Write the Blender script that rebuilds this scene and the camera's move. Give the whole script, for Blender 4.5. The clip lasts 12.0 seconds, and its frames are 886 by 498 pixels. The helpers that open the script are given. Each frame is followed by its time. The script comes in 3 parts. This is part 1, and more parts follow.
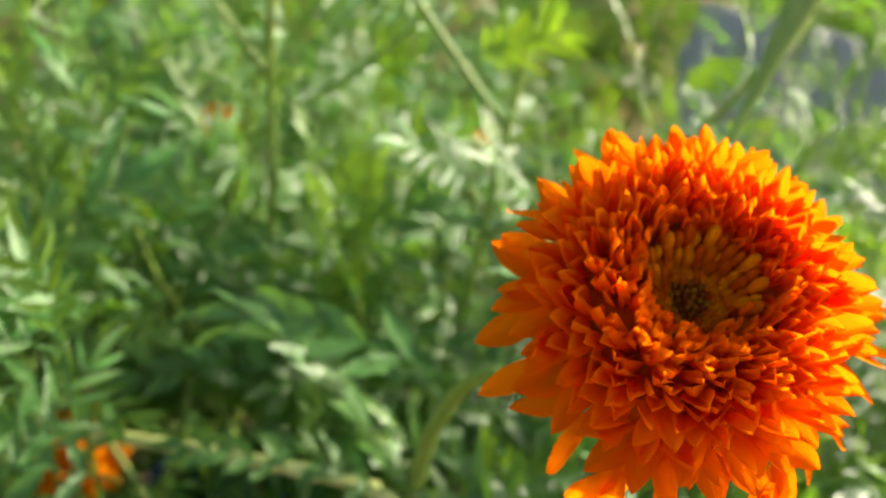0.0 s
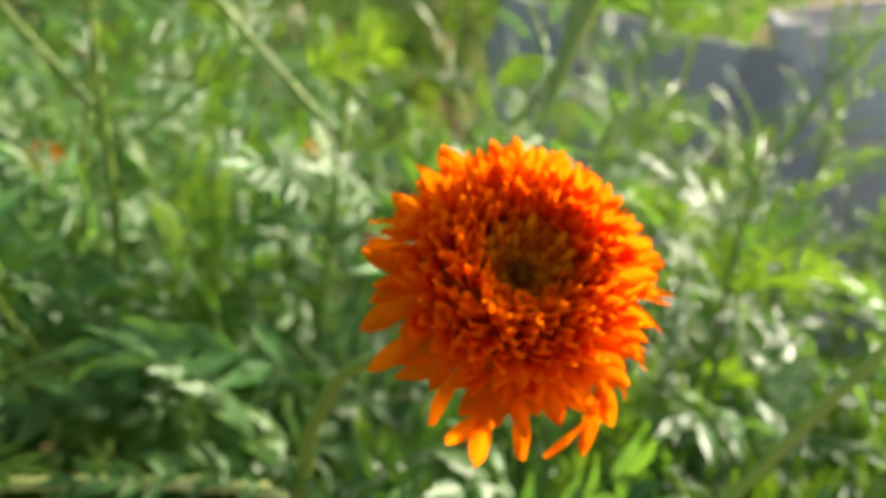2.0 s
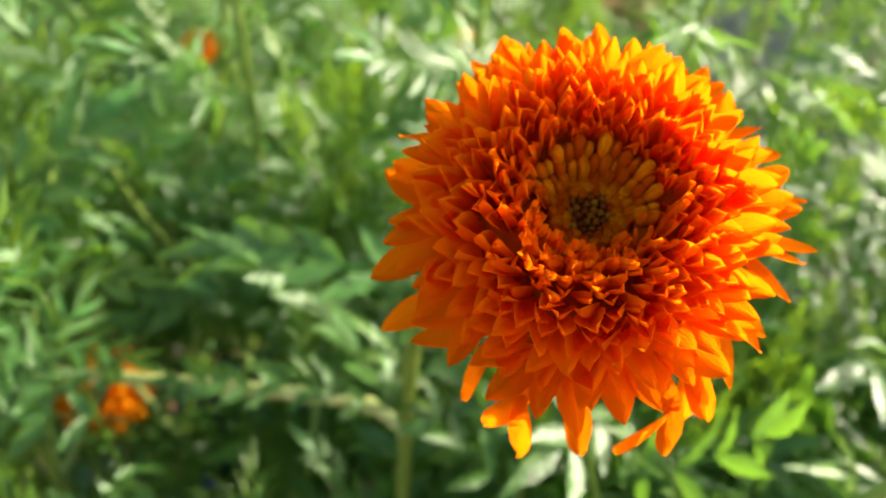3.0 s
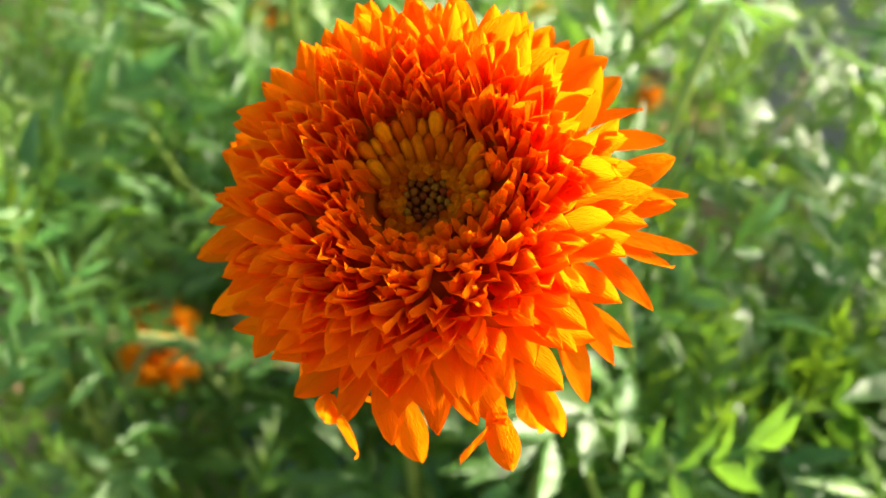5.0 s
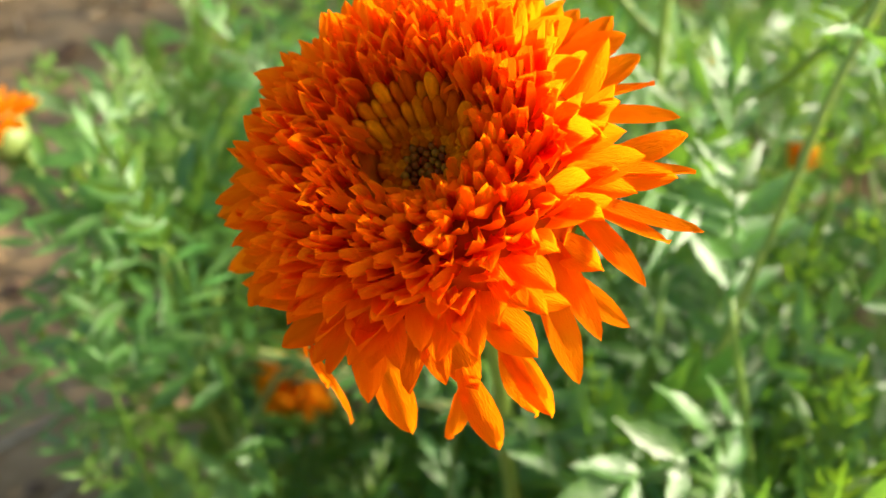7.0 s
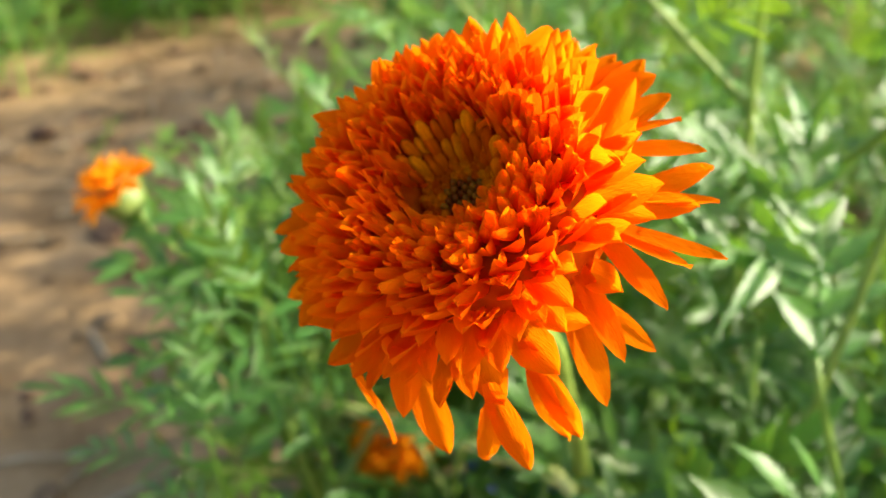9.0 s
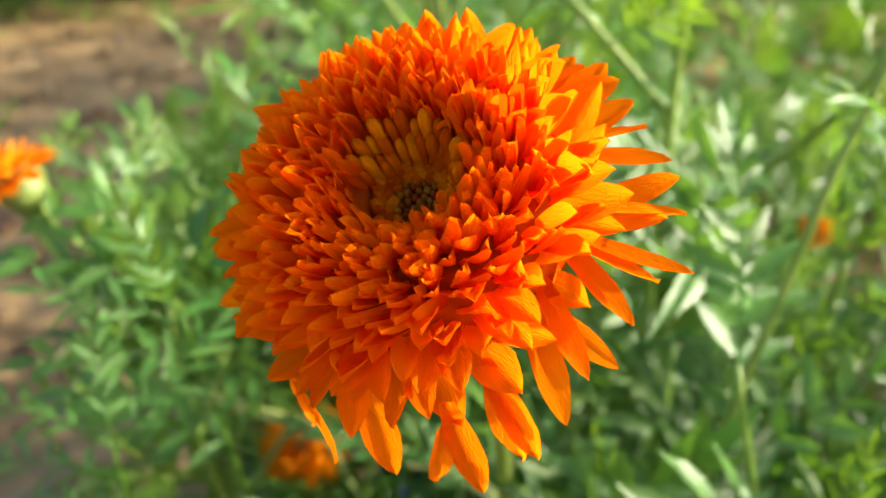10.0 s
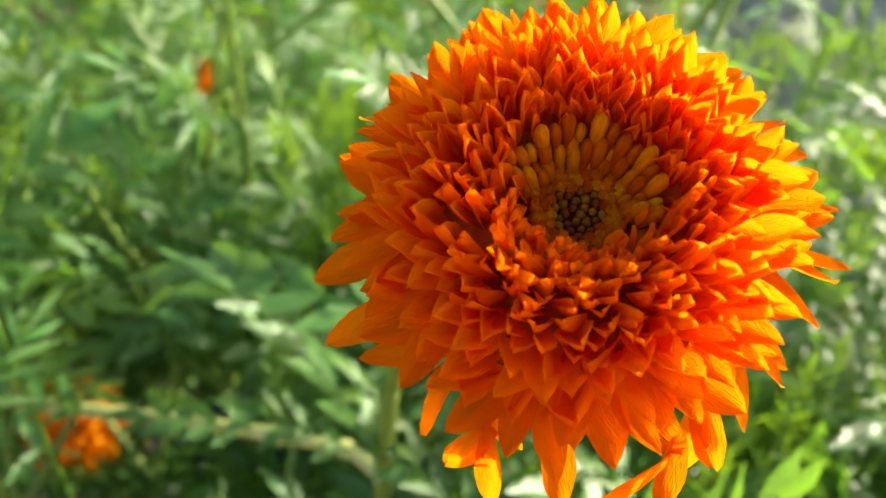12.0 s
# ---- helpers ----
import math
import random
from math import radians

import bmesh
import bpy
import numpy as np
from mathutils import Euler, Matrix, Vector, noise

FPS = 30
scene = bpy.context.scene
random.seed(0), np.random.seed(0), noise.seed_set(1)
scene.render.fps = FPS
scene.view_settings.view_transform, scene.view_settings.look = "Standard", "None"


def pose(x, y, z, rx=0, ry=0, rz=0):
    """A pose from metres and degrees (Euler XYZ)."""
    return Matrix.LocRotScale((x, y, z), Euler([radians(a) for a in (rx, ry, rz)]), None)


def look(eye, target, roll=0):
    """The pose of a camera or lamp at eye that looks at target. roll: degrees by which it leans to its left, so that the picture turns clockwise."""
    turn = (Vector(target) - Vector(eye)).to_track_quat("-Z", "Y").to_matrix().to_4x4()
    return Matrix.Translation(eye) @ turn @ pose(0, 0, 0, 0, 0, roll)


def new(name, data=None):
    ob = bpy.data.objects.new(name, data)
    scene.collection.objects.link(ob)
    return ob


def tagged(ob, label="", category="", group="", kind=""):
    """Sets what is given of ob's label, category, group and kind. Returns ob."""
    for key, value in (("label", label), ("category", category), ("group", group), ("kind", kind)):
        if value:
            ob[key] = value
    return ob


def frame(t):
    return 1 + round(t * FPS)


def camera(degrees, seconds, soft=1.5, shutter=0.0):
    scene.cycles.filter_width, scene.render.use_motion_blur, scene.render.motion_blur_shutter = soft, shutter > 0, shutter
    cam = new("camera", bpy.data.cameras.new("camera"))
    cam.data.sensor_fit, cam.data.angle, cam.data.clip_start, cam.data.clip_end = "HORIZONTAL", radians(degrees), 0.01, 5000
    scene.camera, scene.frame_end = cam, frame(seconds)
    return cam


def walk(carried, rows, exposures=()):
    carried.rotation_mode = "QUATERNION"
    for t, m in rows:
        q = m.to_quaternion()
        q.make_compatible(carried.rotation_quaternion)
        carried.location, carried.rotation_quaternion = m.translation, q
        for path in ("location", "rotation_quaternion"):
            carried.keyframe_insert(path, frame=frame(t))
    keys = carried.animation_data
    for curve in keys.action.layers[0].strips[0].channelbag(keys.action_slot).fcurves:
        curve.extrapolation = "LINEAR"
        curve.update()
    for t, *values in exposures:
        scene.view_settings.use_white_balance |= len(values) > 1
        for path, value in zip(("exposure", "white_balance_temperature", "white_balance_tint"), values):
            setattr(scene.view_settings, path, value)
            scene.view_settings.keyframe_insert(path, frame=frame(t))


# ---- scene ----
cam = camera(54.6, 12.0)

PATH = [
    (0, (0.022, -0.016, 0.752), (-0.265, 1.751, -0.139), 13.8),
    (0.5, (0.009, -0.025, 0.757), (-0.134, 1.776, -0.102), 12.8),
    (1, (-0.003, -0.038, 0.759), (0.015, 1.79, -0.052), 12.7),
    (1.5, (0.011, -0.032, 0.76), (0.182, 1.792, -0.04), 12.7),
    (2, (0.018, -0.051, 0.768), (0.096, 1.771, -0.052), 11.4),
    (2.5, (0.032, -0.029, 0.76), (-0.141, 1.68, -0.265), 8.7),
    (4.5, (0.07, 0.031, 0.756), (-0.34, 1.608, -0.404), 6.6),
    (5, (0.083, 0.023, 0.757), (-0.441, 1.553, -0.421), 5.5),
    (5.5, (0.08, 0.02, 0.753), (-0.494, 1.534, -0.421), 5.9),
    (6, (0.082, 0.016, 0.749), (-0.61, 1.518, -0.376), 4.6),
    (6.5, (0.102, 0.024, 0.749), (-0.74, 1.475, -0.34), 2.4),
    (7, (0.112, 0.028, 0.745), (-0.813, 1.448, -0.317), 1.3),
    (7.5, (0.128, 0.024, 0.747), (-0.941, 1.384, -0.257), -1.3),
    (9.5, (0.128, 0.027, 0.741), (-1.052, 1.381, -0.14), -1.7),
    (10, (0.117, 0.028, 0.74), (-0.89, 1.495, -0.173), 2.2),
    (10.5, (0.095, 0.026, 0.739), (-0.808, 1.54, -0.205), 4.3),
    (11, (0.07, 0.028, 0.741), (-0.677, 1.581, -0.273), 5.4),
    (11.5, (0.067, 0.031, 0.736), (-0.446, 1.714, -0.216), 8.6),
    (12, (0.047, 0.016, 0.739), (-0.28, 1.716, -0.262), 9.4),
]
walk(cam, [(t, look(eye, target, roll)) for t, eye, target, roll in PATH],
     exposures=((0, 1.23), (1.0, 1.12), (1.5, 1.06), (2.6, 1.30), (4.4, 1.70), (5.5, 1.63), (6.0, 1.93), (6.5, 1.68), (7.0, 1.46), (9.5, 1.38), (12, 1.50)))
# the phone's lens stays focused on the flower head
cam.data.dof.use_dof = True
cam.data.dof.focus_distance = 0.121
cam.data.dof.aperture_fstop = 16.5

# ---- world and sun ----
TO_SUN = Vector((0.68, 0.60, 0.46)).normalized()
world = bpy.data.worlds.new("sky")
world.use_nodes = True
scene.world = world
wn = world.node_tree.nodes
sky = wn.new("ShaderNodeTexSky")
sky.sky_type, sky.sun_disc = "NISHITA", False
sky.air_density, sky.dust_density, sky.ozone_density = 0.85, 3.5, 1.0
sky.sun_elevation = math.asin(TO_SUN.z)
sky.sun_rotation = math.atan2(TO_SUN.x, TO_SUN.y)
wn["Background"].inputs["Strength"].default_value = 0.15
world.node_tree.links.new(sky.outputs[0], wn["Background"].inputs["Color"])
sun = new("sun", bpy.data.lights.new("sun", "SUN"))
sun.data.energy, sun.data.angle, sun.data.color = 4.3, radians(0.53), (1.0, 0.91, 0.72)
sun.matrix_world = look(TO_SUN * 20, (0, 0, 0))

# ---- materials ----


def surface(name, low, high, rough=0.5, through_colour=None, through_mix=0.0, scale=60.0, stretch=(1, 1, 1),
            bump=0.15, bump_scale=400.0, gloss=0.5, vary=0.15, spots=None, island=False):
    """A node material: two-scale colour variation, fine relief, and light let through where it is a thin sheet."""
    m = bpy.data.materials.new(name)
    m.use_nodes = True
    n, link = m.node_tree.nodes, m.node_tree.links.new
    bsdf, out = n["Principled BSDF"], n["Material Output"]
    coord, mapping = n.new("ShaderNodeTexCoord"), n.new("ShaderNodeMapping")
    mapping.inputs["Scale"].default_value = stretch
    link(coord.outputs["Object"], mapping.inputs["Vector"])
    coarse, fine = n.new("ShaderNodeTexNoise"), n.new("ShaderNodeTexNoise")
    coarse.inputs["Scale"].default_value, coarse.inputs["Detail"].default_value = scale, 4
    fine.inputs["Scale"].default_value, fine.inputs["Detail"].default_value = bump_scale, 3
    link(mapping.outputs[0], coarse.inputs["Vector"])
    link(mapping.outputs[0], fine.inputs["Vector"])
    ramp = n.new("ShaderNodeValToRGB")
    ramp.color_ramp.elements[0].position, ramp.color_ramp.elements[1].position = 0.3, 0.72
    ramp.color_ramp.elements[0].color, ramp.color_ramp.elements[1].color = (*low, 1), (*high, 1)
    add = n.new("ShaderNodeMath")
    add.operation = "MULTIPLY_ADD"
    link(fine.outputs[0], add.inputs[0])
    add.inputs[1].default_value = 0.35
    link(coarse.outputs[0], add.inputs[2])
    shift = n.new("ShaderNodeMath")
    shift.operation = "SUBTRACT"
    link(add.outputs[0], shift.inputs[0])
    shift.inputs[1].default_value = 0.17
    link(shift.outputs[0], ramp.inputs[0])
    hsv = n.new("ShaderNodeHueSaturation")
    rnd = n.new("ShaderNodeNewGeometry") if island else n.new("ShaderNodeObjectInfo")
    val = n.new("ShaderNodeMapRange")
    val.inputs["To Min"].default_value, val.inputs["To Max"].default_value = 1 - vary, 1 + vary
    link(rnd.outputs["Random Per Island" if island else "Random"], val.inputs["Value"])
    hue = n.new("ShaderNodeMapRange")
    hue.inputs["To Min"].default_value, hue.inputs["To Max"].default_value = 0.5 - 0.06 * vary, 0.5 + 0.06 * vary
    link(rnd.outputs["Random Per Island" if island else "Random"], hue.inputs["Value"])
    link(hue.outputs[0], hsv.inputs["Hue"])
    link(val.outputs[0], hsv.inputs["Value"])
    link(ramp.outputs[0], hsv.inputs["Color"])
    colour = hsv.outputs[0]
    if spots:
        dots, edge, mix = n.new("ShaderNodeTexNoise"), n.new("ShaderNodeMapRange"), n.new("ShaderNodeMix")
        dots.inputs["Scale"].default_value = spots[1]
        link(coord.outputs["Object"], dots.inputs["Vector"])
        edge.inputs["From Min"].default_value, edge.inputs["From Max"].default_value = 0.62, 0.68
        link(dots.outputs[0], edge.inputs["Value"])
        mix.data_type = "RGBA"
        link(edge.outputs[0], mix.inputs[0])
        link(colour, mix.inputs[6])
        mix.inputs[7].default_value = (*spots[0], 1)
        colour = mix.outputs[2]
    link(colour, bsdf.inputs["Base Color"])
    bsdf.inputs["Roughness"].default_value = rough
    bsdf.inputs["Specular IOR Level"].default_value = gloss
    relief = n.new("ShaderNodeBump")
    relief.inputs["Strength"].default_value, relief.inputs["Distance"].default_value = bump, 0.001
    link(fine.outputs[0], relief.inputs["Height"])
    link(relief.outputs[0], bsdf.inputs["Normal"])
    if through_mix:
        thin, blend, tint = n.new("ShaderNodeBsdfTranslucent"), n.new("ShaderNodeMixShader"), n.new("ShaderNodeMix")
        tint.data_type, tint.blend_type = "RGBA", "MULTIPLY"
        tint.inputs[0].default_value = 0.25
        tint.inputs[6].default_value = (*through_colour, 1)
        link(colour, tint.inputs[7])
        link(tint.outputs[2], thin.inputs["Color"])
        link(relief.outputs[0], thin.inputs["Normal"])
        blend.inputs[0].default_value = through_mix
        link(bsdf.outputs[0], blend.inputs[1])
        link(thin.outputs[0], blend.inputs[2])
        link(blend.outputs[0], out.inputs["Surface"])
    return m


PETAL = surface("petal_orange", (0.93, 0.178, 0.002), (0.98, 0.24, 0.003), 0.7, (1.0, 0.27, 0.002), 0.73, 500, (3, 0.35, 3), 0.55, 1500, 0.0, 0.13)
PETAL_LIGHT = surface("petal_light_orange", (0.90, 0.27, 0.006), (0.95, 0.37, 0.01), 0.7, (1.0, 0.46, 0.01), 0.5, 500, (3, 0.5, 3), 0.25, 2500, 0.0, 0.10)
BUD = surface("bud_olive_orange", (0.42, 0.068, 0.001), (0.74, 0.17, 0.001), 0.6, (0.95, 0.24, 0.001), 0.18, 400, (3, 0.6, 3), 0.3, 2500, 0.0, 0.22)
BUD_DARK = surface("bud_dark_olive", (0.16, 0.045, 0.002), (0.36, 0.105, 0.003), 0.55, None, 0, 700, (1, 1, 1), 0.3, 2500, 0.1, 0.3)
CORE = surface("receptacle_orange", (0.42, 0.07, 0.002), (0.64, 0.13, 0.003), 0.8, None, 0, 300, gloss=0.0)
LEAF = surface("leaf_green", (0.046, 0.140, 0.024), (0.105, 0.240, 0.044), 0.40, (0.31, 0.60, 0.04), 0.38, 90, (1, 1, 1), 0.55, 350, 0.5, 0.35, ((0.03, 0.06, 0.012), 160), True)
LEAF_YOUNG = surface("leaf_young_green", (0.072, 0.155, 0.018), (0.138, 0.255, 0.034), 0.36, (0.34, 0.56, 0.018), 0.34, 90, (1, 1, 1), 0.45, 350, 0.3, 0.25, None, True)
STEM = surface("stem_green", (0.15, 0.26, 0.034), (0.30, 0.41, 0.075), 0.45, (0.45, 0.60, 0.06), 0.18, 120, (2, 2, 0.25), 0.3, 900, 0.5, 0.15)
BRANCH = surface("branch_pale_green", (0.36, 0.42, 0.10), (0.62, 0.62, 0.24), 0.5, None, 0, 90, (2, 2, 2), 0.3, 900, 0.4, 0.1)
CALYX = surface("calyx_green", (0.10, 0.18, 0.03), (0.20, 0.28, 0.06), 0.45, None, 0, 200, (2, 2, 0.3), 0.25, 900)
SOIL = surface("dry_soil", (0.155, 0.094, 0.040), (0.35, 0.232, 0.115), 0.95, None, 0, 6, (1, 1, 1), 0.9, 70, 0.1, 0.05)
CLOD = surface("soil_clod", (0.10, 0.062, 0.032), (0.25, 0.165, 0.092), 0.95, None, 0, 14, (1, 1, 1), 0.9, 120, 0.1, 0.25, None, True)
STRAW = surface("dry_stalk", (0.32, 0.25, 0.14), (0.50, 0.42, 0.27), 0.8, None, 0, 40, (1, 1, 0.3), 0.3, 400)
CRATE = surface("weathered_grey_panel", (0.46, 0.43, 0.38), (0.62, 0.58, 0.52), 0.7, None, 0, 5, (1, 1, 4), 0.4, 60, 0.3, 0.05)
BLUE = surface("blue_plastic", (0.010, 0.022, 0.22), (0.02, 0.045, 0.34), 0.6, None, 0, 20)

# ---- mesh helpers ----


def mesh_of(name, verts, faces, material, smooth=True):
    me = bpy.data.meshes.new(name)
    me.from_pydata([tuple(v) for v in verts], [], faces)
    me.materials.append(material)
    if smooth:
        me.shade_smooth()
    return me


def child(name, me, parent, m=None, label=""):
    """A mesh object as a part of parent, at the pose m in the parent's own frame."""
    ob = new(name, me)
    ob.parent = parent
    if m is not None:
        ob.matrix_basis = m
    return tagged(ob, label)


def frame_of(origin, along, up):
    """A pose whose y runs along, with z as near to up as may be."""
    y = Vector(along).normalized()
    x = y.cross(Vector(up)).normalized()
    z = x.cross(y)
    m = Matrix((x, y, z)).transposed().to_4x4()
    m.translation = origin
    return m


def tube(verts, faces, pts, radii, n=7, cap=True):
    """Adds a tapered round stem along pts."""
    pts = [Vector(p) for p in pts]
    up = Vector((0.3, 1, 0.2)).normalized()
    start = len(verts)
    for i, p in enumerate(pts):
        d = (pts[min(i + 1, len(pts) - 1)] - pts[max(i - 1, 0)]).normalized()
        x = d.cross(up)
        if x.length < 1e-3:
            x = d.cross(Vector((1, 0, 0)))
        x.normalize()
        y = d.cross(x)
        for k in range(n):
            a = 2 * math.pi * k / n
            verts.append(p + (x * math.cos(a) + y * math.sin(a)) * radii[i])
    for i in range(len(pts) - 1):
        for k in range(n):
            a, b = start + i * n + k, start + i * n + (k + 1) % n
            faces.append((a, b, b + n, a + n))
    if cap:
        faces.append(tuple(start + (len(pts) - 1) * n + k for k in range(n)))
    return verts, faces


def bezier(points, steps):
    """A smooth line through the points (Catmull-Rom)."""
    p = [Vector(q) for q in points]
    p = [2 * p[0] - p[1], *p, 2 * p[-1] - p[-2]]
    out = []
    for i in range(1, len(p) - 2):
        for s in range(steps):
            t = s / steps
            out.append(0.5 * (2 * p[i] + (p[i + 1] - p[i - 1]) * t + (2 * p[i - 1] - 5 * p[i] + 4 * p[i + 1] - p[i + 2]) * t * t
                              + (3 * p[i] - p[i - 1] - 3 * p[i + 1] + p[i + 2]) * t ** 3))
    return out + [p[-2]]


def stem_mesh(name, points, r0, r1, steps=5, n=7, material=None):
    line = bezier(points, steps)
    radii = [r0 + (r1 - r0) * i / (len(line) - 1) for i in range(len(line))]
    v, f = tube([], [], line, radii, n)
    return mesh_of(name, v, f, material or STEM)


# ---- petals, florets and buds ----


def petal_mesh(name, length, width, cup, curl, tip, seed, rows=6, material=None):
    """One ray floret from its base at the origin along +y, hollow towards +z. tip: 0 rounded to 1 sharply pointed."""
    r = random.Random(seed)
    verts, faces = [], []
    us = (-1, -0.8, -0.4, 0, 0.4, 0.8, 1)
    skew, wave, nib = r.uniform(-0.10, 0.10), r.uniform(-0.10, 0.10), r.uniform(0.0, 0.10)
    knee = 0.74 - 0.24 * tip
    for j in range(rows + 1):
        v = 1 - (1 - j / rows) ** 1.25
        body = 0.42 + 0.58 * math.sin(min(v / 0.55, 1) * math.pi / 2)
        end = 1 if v < knee else max(0.0, (1 - v) / (1 - knee)) ** (0.52 + 0.22 * tip)
        w = width / 2 * body * max(end, 0.03)
        for u in us:
            lip = u * u * (1 - 0.22 * (abs(u) == 1))
            z = cup * width * lip * body * (0.45 + 0.55 * end) + curl * length * v * v + wave * width * u * v
            z += 0.04 * width * (abs(u) == 0.4) * (1 - v) + nib * length * max(0.0, v - 0.75)
            verts.append((w * u + skew * width * v * v, v * length, z + r.uniform(-1, 1) * width * 0.018))
    for j in range(rows):
        for k in range(6):
            a = j * 7 + k
            faces.append((a, a + 1, a + 8, a + 7))
    return mesh_of(name, verts, faces, material or PETAL)


def bud_mesh(name, length, width, material, n=7):
    """An unopened floret: a closed, slightly ribbed club along +y."""
    prof = ((0, 0.45), (0.25, 0.62), (0.55, 0.9), (0.78, 1.0), (0.92, 0.72), (1.0, 0.2))
    verts, faces = [], []
    for v, w in prof:
        for k in range(n):
            a = 2 * math.pi * k / n
            rib = 1 + 0.08 * (-1) ** k
            verts.append((math.cos(a) * w * width / 2 * rib, v * length, math.sin(a) * w * width / 2 * rib))
    for j in range(len(prof) - 1):
        for k in range(n):
            a, b = j * n + k, j * n + (k + 1) % n
            faces.append((a, a + n, b + n, b))
    faces.append(tuple(reversed([(len(prof) - 1) * n + k for k in range(n)])))
    return mesh_of(name, verts, faces, material)


def lerp_table(table, x):
    for (a, *va), (b, *vb) in zip(table, table[1:]):
        if x <= b:
            t = max(0.0, (x - a) / (b - a))
            return [p + (q - p) * t for p, q in zip(va, vb)]
    return list(table[-1][1:])


# distance from the axis: height of the tip over the cup's floor, lean from flat, length, width, hollow, point (mm and degrees)
HEAD = (
    (8, 6.8, 88, 6.0, 1.9, 0.55, 0.5),
    (11, 9.9, 86, 7.0, 2.2, 0.60, 0.6),
    (14, 11.6, 80, 7.5, 2.8, 0.62, 0.7),
    (18, 12.3, 70, 8.5, 3.5, 0.60, 0.75),
    (23, 11.0, 56, 10.0, 4.2, 0.50, 0.75),
    (28, 8.0, 42, 11.5, 4.7, 0.40, 0.7),
    (32, 3.6, 26, 13.5, 5.2, 0.30, 0.55),
    (35, -1.2, 8, 15.0, 5.4, 0.24, 0.35),
    (38, -7.0, -8, 17.0, 5.2, 0.22, 0.3),
    (40.5, -12.5, -22, 18.0, 4.8, 0.22, 0.3),
)
# single outer rays, open to all sides of the head: turn about the axis, distance and height of the tip, lean, length, width
RAYS = (
    (-116, 37.5, -17, -55, 20, 3.8), (-105, 37.0, -21, -66, 20, 3.4), (-96, 37.5, -22, -66, 21, 4.2), (-88, 35.0, -22, -70, 20, 3.2), (-79, 38.5, -20, -56, 20, 4.6),
    (-70, 38.0, -23, -66, 21, 4.2), (-61, 39.0, -21, -60, 21, 4.8), (-53, 37.5, -24, -68, 21, 4.0), (-44, 37.0, -20, -60, 20, 3.6),
    (-34, 39.0, -15, -38, 20, 5.0), (-24, 36.5, -11, -26, 18, 4.2), (-16, 39.0, -13, -30, 19, 3.8), (-9, 37.5, -8, -14, 18, 4.4),
    (-2, 38.0, -8, -16, 18, 4.8), (6, 40.0, -13, -24, 19, 3.8), (13, 37.5, -6, 2, 17, 4.2), (19, 40.0, -9, -8, 18, 4.4),
    (26, 38.5, -12, -14, 18, 4.6), (33, 39.5, -8, -4, 17, 4.4), (41, 37.0, -5, 6, 16, 4.4), (50, 38.5, -9, -8, 17, 4.6), (59, 37.5, -6, 0, 16, 4.6),
)
MM = 0.001


def spread(r, sigma):
    """A random offset that never strays far."""
    return max(-1.6, min(1.6, r.gauss(0, 1))) * sigma


